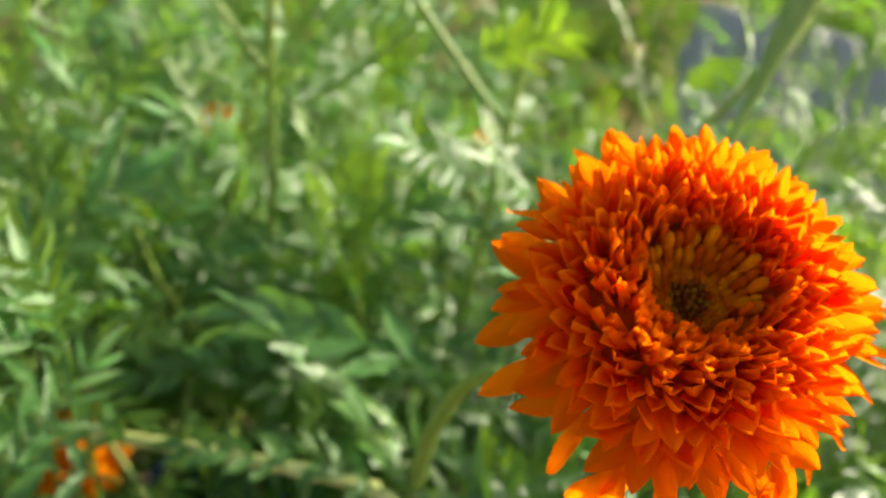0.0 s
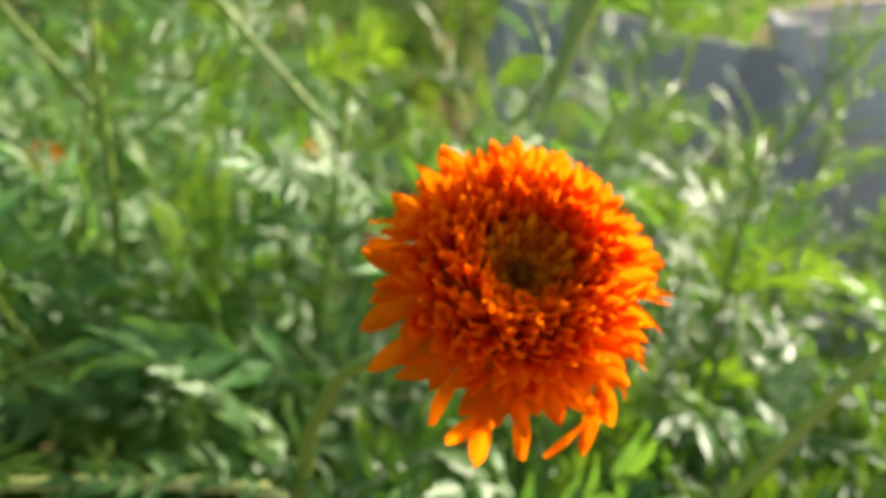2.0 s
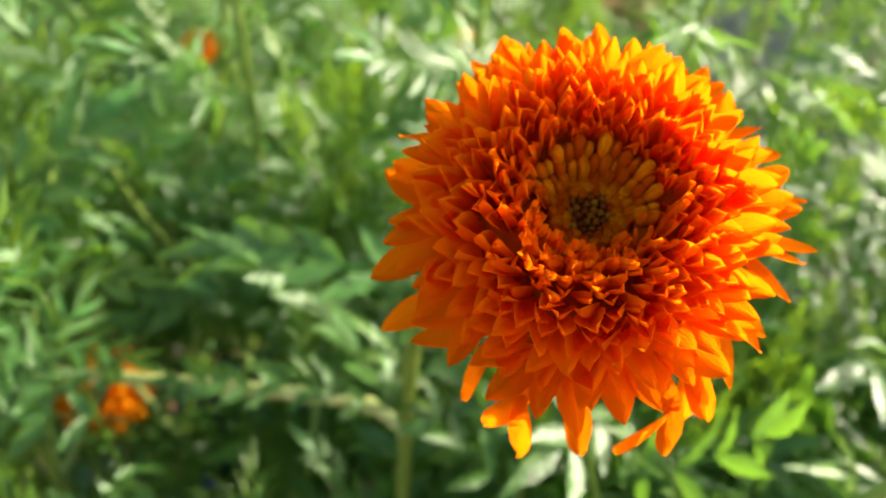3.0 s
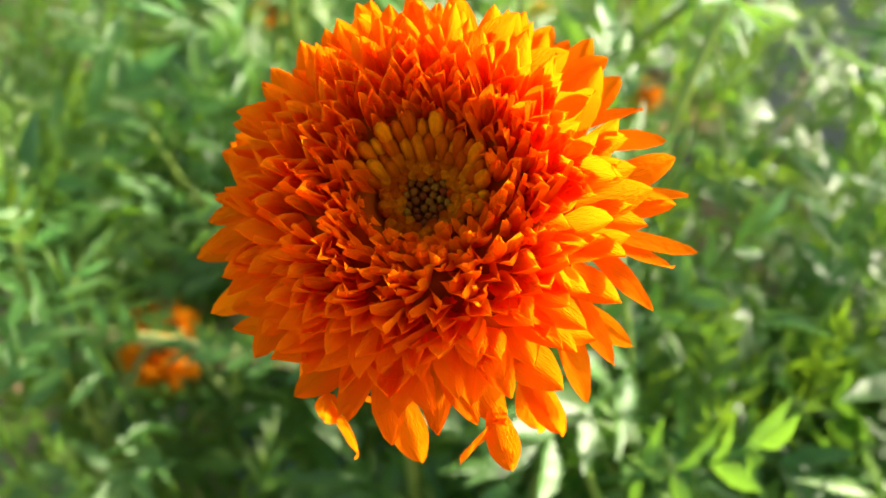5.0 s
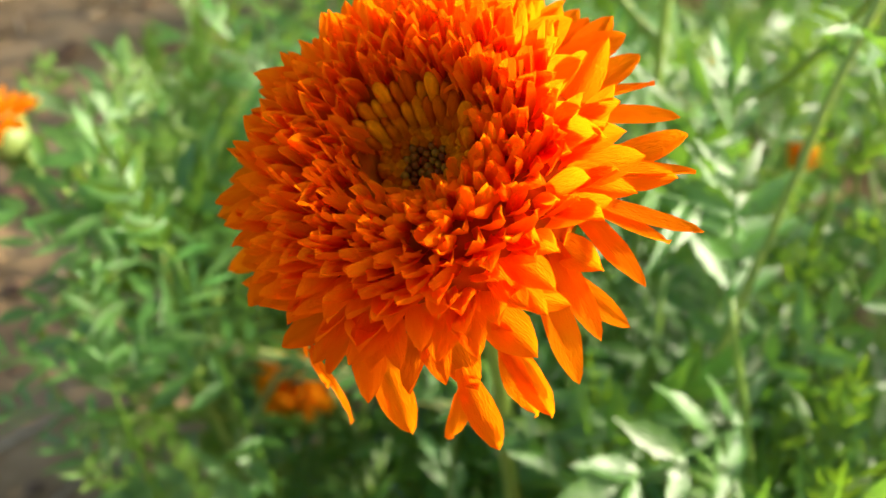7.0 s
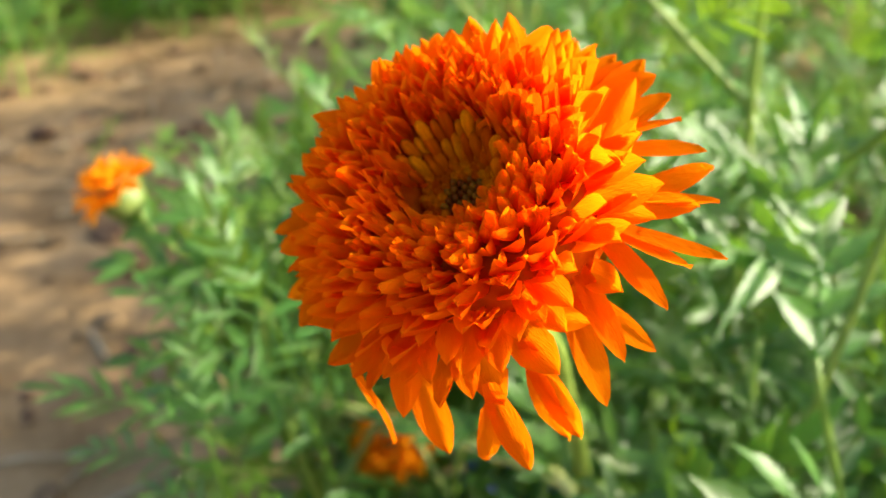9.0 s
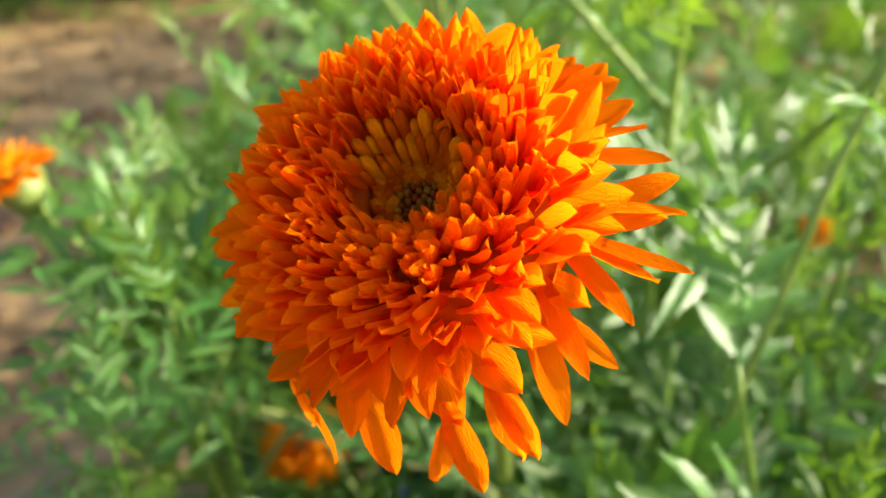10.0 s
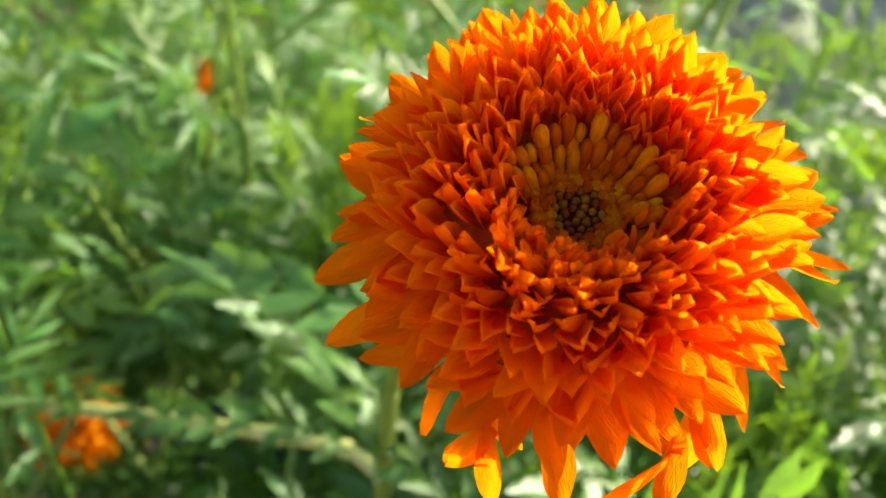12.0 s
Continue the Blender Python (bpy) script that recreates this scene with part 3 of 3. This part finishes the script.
# low leafy growth in front of the taller stems
for k in range(26):
    x, y = r.uniform(-0.5, 0.5), r.uniform(0.24, 0.46)
    if math.degrees(math.atan2(0.13 - x, y)) > 51 or (y < 0.33 and -0.03 < x < 0.10):
        continue
    marigold_plant(x, y, r.uniform(0.38, 0.48) + 0.2 * (y - 0.3), 700 + k, (BROAD, BROAD + SLIM[1::2]) if x < 0.04 else (BROAD, BROAD + SLIM[1::2]), (r.uniform(-0.03, 0.03), r.uniform(-0.04, 0.02)), side=3)

for k, (x, y, h) in enumerate(((-0.25, 0.30, 0.40), (-0.31, 0.38, 0.44), (-0.20, 0.27, 0.40), (-0.16, 0.30, 0.45), (-0.42, 0.44, 0.46))):
    marigold_plant(x, y, h, 760 + k, (BROAD, BROAD), dense=0.9, side=3)

for k in range(14):
    x, y = r.uniform(-0.52, 0.02), r.uniform(0.40, 0.78)
    if math.degrees(math.atan2(0.13 - x, y)) > 49:
        continue
    marigold_plant(x, y, r.uniform(0.40, 0.54), 800 + k, (BROAD, BROAD), (r.uniform(-0.03, 0.03), r.uniform(-0.03, 0.03)), side=2)

for k in range(16):
    marigold_plant(r.uniform(0.07, 0.42), r.uniform(0.30, 0.60), r.uniform(0.42, 0.53), 840 + k, (BROAD, BROAD + YOUNG), (r.uniform(-0.03, 0.03), r.uniform(-0.03, 0.03)), side=3)

for k, (x, y, h) in enumerate(((-0.27, 0.27, 0.47), (-0.33, 0.33, 0.49), (-0.38, 0.40, 0.48), (-0.23, 0.235, 0.45), (-0.29, 0.36, 0.52), (-0.35, 0.46, 0.52), (-0.20, 0.20, 0.47), (-0.25, 0.22, 0.46), (-0.30, 0.26, 0.46), (-0.22, 0.26, 0.45))):
    marigold_plant(x, y, h, 870 + k, (BROAD, BROAD + YOUNG), (0.01, -0.01), dense=1.1, side=3)

# bright young growth at the edge of the bare soil
for k, (x, y, h) in enumerate(((-0.15, 0.25, 0.49), (-0.20, 0.30, 0.50), (-0.19, 0.35, 0.53))):
    marigold_plant(x, y, h, 960 + k, (YOUNG, YOUNG + FINE), (-0.02, -0.02), dense=0.9, side=3)

# farther rows of the bed: the same kind of plant with its foliage as one crown


def crown_mesh(height, seed, low=0.25):
    r = random.Random(seed)
    verts, faces = [], []
    for k in range(46):
        f = r.uniform(low, low + 0.75)
        az, el = k * 2.399, radians(r.uniform(5, 65))
        reach = r.uniform(0, 0.09) * (1.2 - f)
        p = Vector((math.cos(az) * reach, math.sin(az) * reach, height * f))
        d = Vector((math.cos(az) * math.cos(el), math.sin(az) * math.cos(el), math.sin(el)))
        pose_ = frame_of(p, d, (r.uniform(-0.3, 0.3), r.uniform(-0.3, 0.3), 1)) @ Matrix.Scale(r.uniform(0.8, 1.2), 4)
        src = r.choice(FAR)
        st = len(verts)
        verts += [pose_ @ v.co for v in src.vertices]
        faces += [[st + i for i in q.vertices] for q in src.polygons]
    return mesh_of("crown", verts, faces, LEAF_YOUNG if seed % 3 == 0 else LEAF)


FAR = [leaf_mesh("leaf", 0.12, 5, 0.040, 0.010, 80 + i, LEAF, 0.4, 4) for i in range(3)]
crowns = [crown_mesh(0.52 + 0.04 * i, 900 + i) for i in range(5)]
bushes = [crown_mesh(0.40 + 0.05 * i, 920 + 2 * i, 0.02) for i in range(3)] + [crown_mesh(0.42, 931, 0.02)]
trunk = stem_mesh("stem", ((0, 0, -0.01), (0.01, 0.0, 0.25), (0.0, 0.01, 0.52)), 0.006, 0.002)
for gy_ in range(9):
    for gx_ in range(17):
        x = -1.6 + 0.24 * gx_ + r.uniform(-0.08, 0.08)
        y = 1.36 + 0.22 * gy_ + r.uniform(-0.07, 0.07)
        if math.degrees(math.atan2(0.13 - x, y)) > 45 or (x > 0.42 + 0.1 * gy_ and y > 1.3) or (x > 0.0 and y < 1.8):
            continue
        plant = tagged(new("marigold_plant"), "leafy green marigold plant in the rows farther back", "plant", "marigold plants")
        plant.matrix_basis = pose(x, y, 0, 0, 0, r.uniform(0, 360))
        child("stem", trunk, plant)
        child("crown", r.choice(crowns), plant, Matrix.Scale(r.uniform(0.9, 1.12), 4))

for k, (az, far, size) in enumerate(((70, 3.0, 1.0), (67.5, 2.9, 0.9), (65, 3.1, 0.8), (61, 3.5, 0.8), (57.5, 3.4, 0.85), (54, 3.5, 0.8))):
    plant = tagged(new("marigold_plant"), "leafy dark green plant across the bare soil", "plant", "marigold plants")
    plant.matrix_basis = pose(0.128 - far * math.sin(radians(az)), 0.027 + far * math.cos(radians(az)), 0, 0, 0, 70 * k)
    child("stem", trunk, plant)
    child("crown", bushes[k % 3], plant, Matrix.Scale(size, 4))
for k in range(150):
    x, y = r.uniform(-4.8, -2.2), r.uniform(1.0, 3.8)
    if math.hypot(x, y) < 3.15 + r.uniform(0, 0.3) or math.degrees(math.atan2(0.128 - x, y)) < 44:
        continue
    plant = tagged(new("marigold_plant"), "leafy dark green plant across the bare soil", "plant", "marigold plants")
    plant.matrix_basis = pose(x, y, 0, 0, 0, r.uniform(0, 360))
    child("stem", trunk, plant)
    child("crown", bushes[k % 4], plant, Matrix.Scale(r.uniform(0.8, 1.3), 4))


def straw():
    """Broken dry stalks and twigs scattered over the soil."""
    q = random.Random(17)
    v, f = [], []
    for k in range(240):
        x, y, a, ln = q.uniform(-2.8, 0.2), q.uniform(0.2, 2.6), q.uniform(0, 3.14), q.uniform(0.04, 0.22)
        dx, dy = math.cos(a) * ln / 2, math.sin(a) * ln / 2
        rad = q.uniform(0.0012, 0.004)
        pts = [Vector((x + dx * t, y + dy * t, soil_height(x + dx * t, y + dy * t) + rad + 0.003 + q.uniform(0, 0.006))) for t in (-1, -0.3, 0.4, 1)]
        tube(v, f, pts, [rad, rad, rad * 0.9, rad * 0.7], 5)
    return mesh_of("dry_stalks", v, f, STRAW)


tagged(new("dry_stalks", straw()), "broken dry straw coloured stalks lying on the soil", "straw", kind="stuff")

# ---- other flowers ----


def flower_stalk(base, via, head, axis, size, seed, label, thick=0.0024, material=None):
    plant = tagged(new("marigold_plant"), label, "plant", "marigold plants")
    axis = Vector(axis).normalized()
    foot = Vector(head) - axis * size * 1.15
    child("stem", stem_mesh("stem", (base, via, foot), thick * 1.4, thick, 7, 7), plant)
    small_head(plant, Vector(head), axis, size, seed, "orange marigold flower head", material)
    add_leaves(plant, bezier((base, via, foot), 7), random.Random(seed), 0.25, 0.93, 0.03, (BROAD + SLIM, SLIM), 0.75)
    return plant


flower_stalk((-0.25, 0.44, -0.01), (-0.265, 0.43, 0.15), (-0.274, 0.41, 0.285), (0.2, -0.7, 0.6), 0.040, 3, "low marigold plant with an orange flower in the shade", thick=0.0017)
flower_stalk((-0.225, 0.38, -0.01), (-0.228, 0.31, 0.42), (-0.242, 0.209, 0.587), (-0.38, -0.32, 0.85), 0.0225, 4, "slender marigold plant with a small orange flower over bare soil", thick=0.0011, material=PETAL_LIGHT)
flower_stalk((-0.30, 0.66, -0.01), (-0.31, 0.66, 0.25), (-0.306, 0.641, 0.473), (0.1, -0.4, 0.9), 0.02, 5, "marigold plant with a small orange flower among leaves")
flower_stalk((-0.10, 0.82, -0.01), (-0.11, 0.81, 0.25), (-0.106, 0.801, 0.462), (0.1, -0.6, 0.7), 0.017, 6, "marigold plant with a small orange flower among leaves")
flower_stalk((0.04, 0.63, -0.01), (0.03, 0.62, 0.25), (0.025, 0.605, 0.495), (0.0, -0.6, 0.7), 0.014, 8, "marigold plant with a small orange flower among leaves")

# a low shoot with long slender leaflets reaching out over the soil
shoot = tagged(new("marigold_plant"), "low marigold shoot with long slender leaflets over the soil", "plant", "marigold plants")
line = bezier(((-0.17, 0.30, -0.01), (-0.16, 0.24, 0.25), (-0.15, 0.19, 0.43), (-0.150, 0.180, 0.505)), 6)
v, f = tube([], [], line, [0.0017 - 0.0009 * i / (len(line) - 1) for i in range(len(line))], 7)
child("stem", mesh_of("stem", v, f, LEAF_YOUNG), shoot)
for base, along, size in (((-0.150, 0.180, 0.505), (-0.5, -0.42, 0.30), 0.62), ((-0.151, 0.184, 0.48), (-0.62, -0.30, 0.02), 0.66), ((-0.154, 0.205, 0.40), (-0.8, -0.1, 0.15), 0.8),
                         ((-0.150, 0.180, 0.503), (-0.35, 0.25, 0.75), 0.5), ((-0.150, 0.181, 0.498), (0.1, 0.55, 0.45), 0.6)):
    child("leaf", SLIM[1], shoot, frame_of(base, along, (0.35, -0.1, 1)) @ Matrix.Scale(size, 4))

add_leaves(shoot, line, random.Random(19), 0.35, 0.95, 0.022, (SLIM + BROAD, SLIM), 0.6)

# a leafy shoot beside the small flower, at the edge of the bed
shoot = tagged(new("marigold_plant"), "leafy marigold shoot at the edge of the bare soil", "plant", "marigold plants")
line = ((-0.12, 0.30, -0.01), (-0.13, 0.265, 0.30), (-0.142, 0.236, 0.46), (-0.150, 0.222, 0.545))
child("stem", stem_mesh("stem", line, 0.0016, 0.0008, 6, 7, LEAF_YOUNG), shoot)
for me, base, tip_, up, size in (
    (BROAD[2], (-0.160, 0.228, 0.553), (-0.202, 0.183, 0.577), (0.5, -0.3, 1), 0.56),
    (BROAD[0], (-0.150, 0.232, 0.548), (-0.194, 0.212, 0.592), (0.8, -0.4, 0.8), 0.62),
    (BROAD[4], (-0.150, 0.222, 0.545), (-0.2185, 0.2076, 0.578), (0.6, -0.4, 0.8), 0.66),
    (SLIM[2], (-0.146, 0.215, 0.545), (-0.180, 0.183, 0.566), (0.6, -0.2, 1), 0.50),
    (BROAD[4], (-0.146, 0.222, 0.525), (-0.176, 0.180, 0.535), (0.5, -0.3, 1), 0.50),
    (BROAD[1], (-0.143, 0.228, 0.500), (-0.186, 0.190, 0.508), (0.4, -0.4, 1), 0.60),
    (YOUNG[2], (-0.150, 0.222, 0.545), (-0.150, 0.200, 0.600), (0.6, -0.6, 0.3), 0.50),
    (BROAD[3], (-0.138, 0.245, 0.46), (-0.185, 0.215, 0.475), (0.4, -0.4, 1), 0.66),
    (BROAD[0], (-0.136, 0.250, 0.43), (-0.110, 0.200, 0.450), (0.4, -0.4, 1), 0.60),
    (BROAD[2], (-0.134, 0.256, 0.39), (-0.160, 0.200, 0.420), (0.5, -0.3, 1), 0.70),
    (BROAD[1], (-0.132, 0.262, 0.34), (-0.100, 0.215, 0.370), (0.4, -0.4, 1), 0.70),
):
    child("leaf", me, shoot, frame_of(base, Vector(tip_) - Vector(base), up) @ Matrix.Scale(size, 4))

# a bud on a swollen stalk rising behind the flower
budded = tagged(new("marigold_plant"), "marigold plant with a closed green bud on a swollen stalk", "plant", "marigold plants")
line = bezier(((0.03, 0.30, -0.01), (0.045, 0.315, 0.40), (0.064, 0.348, 0.60), (0.071, 0.362, 0.650), (0.076, 0.372, 0.685), (0.081, 0.383, 0.715), (0.086, 0.394, 0.745)), 5)
radii = [0.0044 - 0.0027 * min(p.z / 0.64, 1) + (0.0095 * ((p.z - 0.655) / 0.09) ** 1.4 if p.z > 0.655 else 0) for p in line]
v, f = tube([], [], line, radii, 9)
child("stem", mesh_of("stem", v, f, STEM), budded)
v, f = [], []
for h, rho in ((0, 0.0085), (0.006, 0.0092), (0.012, 0.0088), (0.018, 0.006), (0.021, 0.0015)):
    for i in range(10):
        a = 2 * math.pi * i / 10
        v.append((rho * (1 + 0.06 * (-1) ** i) * math.cos(a), rho * math.sin(a), h))
for j in range(4):
    for i in range(10):
        a, b = j * 10 + i, j * 10 + (i + 1) % 10
        f.append((a, b, b + 10, a + 10))
child("bud", mesh_of("bud", v, f, CALYX), budded, pose(0.086, 0.394, 0.744, -15, 8, 0) @ Matrix.Scale(1.3, 4), "closed ribbed green bud")
add_leaves(budded, line, random.Random(31), 0.3, 0.8, 0.05, (BROAD + SLIM, SLIM), 1.0)

# a thick pale branch lying almost level through the foliage, on the flower's plant
line = bezier(((-0.011, 0.27, 0.475), (-0.03, 0.275, 0.479), (-0.06, 0.270, 0.480), (-0.11, 0.268, 0.472), (-0.162, 0.262, 0.464), (-0.21, 0.268, 0.447), (-0.26, 0.27, 0.42)), 8)
v, f = tube([], [], line, [0.0028 + 0.0016 * (i % 8 == 0) + 0.0005 * (i % 2) for i in range(len(line))], 9)
level = child("branch", mesh_of("branch", v, f, BRANCH), hero, None, "pale yellow green knobbly branch")
q = random.Random(23)
for i in range(4):
    p = line[6 + 11 * i]
    along = (-0.70 + q.uniform(-0.12, 0.12), -0.30 + q.uniform(-0.1, 0.1), 0.26 + q.uniform(-0.12, 0.08))
    child("leaf", BROAD[i % 5], level, frame_of(p, along, (q.uniform(0.3, 0.8), -0.3, 0.9)) @ Matrix.Scale(q.uniform(0.42, 0.58), 4))
for i, p in enumerate(line[8:-1:8]):
    d = Vector((0.25 * (-1) ** i, -0.5 + 0.9 * (i % 2), 0.75))
    child("leaf", FINE[i % 4], level, frame_of(p, d, (0.4, -0.5, 0.6)) @ Matrix.Scale(0.5, 4))
# single leaves that stand out from the rest
for base, along, up, size, me in (
    ((-0.012, 0.295, 0.535), (-1, -0.04, 0.05), (0.05, -0.25, 1), 1.0, BROAD[1]),
    ((0.004, 0.39, 0.530), (0.2, -0.10, 1), (0.3, -1, 0.3), 0.85, BROAD[0]),
):
    child("leaf", me, hero, frame_of(base, along, up) @ Matrix.Scale(size, 4))

# a feathered leaf standing open to the sun behind the flower
fan = tagged(new("marigold_plant"), "slender marigold plant with one broad silvery feathered leaf", "plant", "marigold plants")
line = ((0.10, 0.36, -0.01), (0.10, 0.35, 0.25), (0.085, 0.32, 0.45), (0.060, 0.300, 0.566))
child("stem", stem_mesh("stem", line, 0.0035, 0.0013, 6, 7), fan)
child("leaf", BROAD[3], fan, frame_of((0.060, 0.300, 0.566), (-0.20, 0.18, 0.72), (0.70, -0.45, 0.50)) @ Matrix.Scale(0.66, 4))
add_leaves(fan, bezier(line, 6), random.Random(12), 0.35, 0.95, 0.022, (BROAD, BROAD), 0.9)

# a smooth stem of another plant crossing beside the flower
other = tagged(new("marigold_plant"), "marigold plant leaning over with a bare green stem", "plant", "marigold plants")
child("stem", stem_mesh("stem", ((0.16, 0.36, -0.01), (0.13, 0.30, 0.35), (0.135, 0.225, 0.51), (0.156, 0.212, 0.571), (0.179, 0.200, 0.648), (0.20, 0.19, 0.70)), 0.0034, 0.0017, 6, 9), other)
add_leaves(other, bezier(((0.16, 0.36, -0.01), (0.13, 0.30, 0.35), (0.135, 0.225, 0.51)), 6), random.Random(5), 0.3, 0.95, 0.04, (BROAD, SLIM), 1.0)

# slender shoots with small silvery feathered leaves, rising over the bed
for x, y, lean, top in ((0.175, 0.60, -0.025, 0.745), (0.30, 0.55, -0.022, 0.765)):
    feather = tagged(new("marigold_plant"), "slender shoot with small silvery feathered leaves", "plant", "marigold plants")
    line = ((x, y, -0.01), (x + 0.004, y, 0.3), (x, y, 0.60), (x + lean, y, top))
    child("stem", stem_mesh("stem", line, 0.0035, 0.0008, 6, 6), feather)
    add_leaves(feather, bezier(line, 6), random.Random(int(1000 * x)), 0.74, 0.99, 0.011, (FINE, FINE), 0.5, (10, 50))
    add_leaves(feather, bezier(line, 6), random.Random(int(900 * x)), 0.35, 0.8, 0.03, (YOUNG, YOUNG), 0.9)
    for k in range(3):
        p = bezier(line, 6)[-5 - k]
        child("leaf", FINE[k], feather, frame_of(p, ((-1) ** k * 0.8, -0.1, 0.75), (0.2, -0.6, 0.6)) @ Matrix.Scale(0.75, 4))

# long slender leaves near the camera, lit through
for base, along, up, size in (((-0.197, 0.265, 0.503), (0.95, -0.05, 0.42), (-0.2, -0.6, 1), 0.62), ((-0.21, 0.27, 0.46), (0.9, -0.12, 0.30), (-0.2, -0.5, 1), 0.66)):
    child("leaf", YOUNG[1], level, frame_of(base, along, up) @ Matrix.Scale(size, 4))

# a broad-leaved weed among the marigolds
weed = tagged(new("weed"), "bindweed with broad smooth bright green leaves", "plant")
child("stem", stem_mesh("stem", ((0.10, 0.55, -0.01), (0.09, 0.55, 0.3), (0.055, 0.535, 0.635)), 0.002, 0.001, 6, 6), weed)
for base, along, ln in (((0.055, 0.535, 0.635), (0.75, -0.1, 0.45), 0.05), ((0.085, 0.55, 0.45), (-0.5, -0.6, 0.2), 0.05), ((0.09, 0.55, 0.36), (0.6, -0.6, 0.1), 0.05)):
    v, f = [], []
    leaflet(v, f, (0, 0, 0), (0, 1, 0), (0, 0, 1), ln, ln * 0.5, 0.25, 0.25, random.Random(4), 8)
    child("leaf", mesh_of("leaf", v, f, LEAF_YOUNG), weed, frame_of(base, along, (0.2, -0.6, 0.6)))

# a blue bucket hidden among the stems
bucket = tagged(new("bucket"), "dark blue plastic bucket standing on the soil among stems", "bucket")
bucket.matrix_basis = pose(-0.165, 0.49, 0.0) @ Matrix.Diagonal((1, 1, 0.64, 1))
v, f = [], []
for rho, h in ((0.05, 0.004), (0.068, 0.004), (0.082, 0.33), (0.087, 0.333), (0.087, 0.352), (0.080, 0.352), (0.066, 0.012), (0.02, 0.012)):
    for i in range(24):
        a = 2 * math.pi * i / 24
        v.append((rho * math.cos(a), rho * math.sin(a), h))
for j in range(7):
    for i in range(24):
        a, b = j * 24 + i, j * 24 + (i + 1) % 24
        f.append((a, b, b + 24, a + 24))
child("body", mesh_of("body", v, f, BLUE), bucket)
child("handle", stem_mesh("handle", ((-0.087, 0, 0.34), (-0.075, -0.06, 0.31), (0, -0.10, 0.28), (0.075, -0.06, 0.31), (0.087, 0, 0.34)), 0.0025, 0.0025, 5, 6, BLUE), bucket)

# ---- a grey panelled crate standing behind the bed ----


def box_mesh(name, size, material, bevel=0.006):
    bm = bmesh.new()
    bmesh.ops.create_cube(bm, size=1)
    bmesh.ops.scale(bm, vec=size, verts=bm.verts)
    bmesh.ops.bevel(bm, geom=bm.edges[:], offset=bevel, segments=2, affect="EDGES")
    me = bpy.data.meshes.new(name)
    bm.to_mesh(me)
    bm.free()
    me.materials.append(material)
    return me


crate = tagged(new("crate"), "weathered grey panelled crate leaning and half sunk in the soil", "crate")
crate.matrix_basis = pose(0.83, 1.50, 0, 0, -19, -14)
for j in range(4):
    child("panel", box_mesh("panel", (0.62, 0.03, 0.205), CRATE), crate, pose(0.34, 0.004, -0.12 + 0.215 * j))
for x in (0.0, 0.68):
    child("post", box_mesh("post", (0.055, 0.06, 0.98), CRATE), crate, pose(x, 0.0, 0.16))
for x in (0.0, 0.68):
    child("side", box_mesh("side", (0.03, 0.44, 0.84), CRATE), crate, pose(x, 0.26, 0.20))
child("back", box_mesh("back", (0.62, 0.03, 0.84), CRATE), crate, pose(0.34, 0.465, 0.20))

# low board fence, added to fill the dark shaded stretch beside the crate
BOARD = surface("shade_fill_board", (0.30, 0.28, 0.25), (0.46, 0.43, 0.39), 0.85, None, 0, 9, (1, 1, 0.2), 0.5, 90, 0.2, 0.2)
fence = tagged(new("fence"), "low fence of grey boards standing in for a shaded stretch behind the bed", "fence")
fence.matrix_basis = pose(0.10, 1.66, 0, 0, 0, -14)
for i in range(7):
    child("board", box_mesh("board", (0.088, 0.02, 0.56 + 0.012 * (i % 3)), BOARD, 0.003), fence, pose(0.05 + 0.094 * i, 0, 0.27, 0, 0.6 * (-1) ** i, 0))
for z in (0.16, 0.44):
    child("rail", box_mesh("rail", (0.68, 0.025, 0.045), BOARD, 0.003), fence, pose(0.33, 0.0235, z))
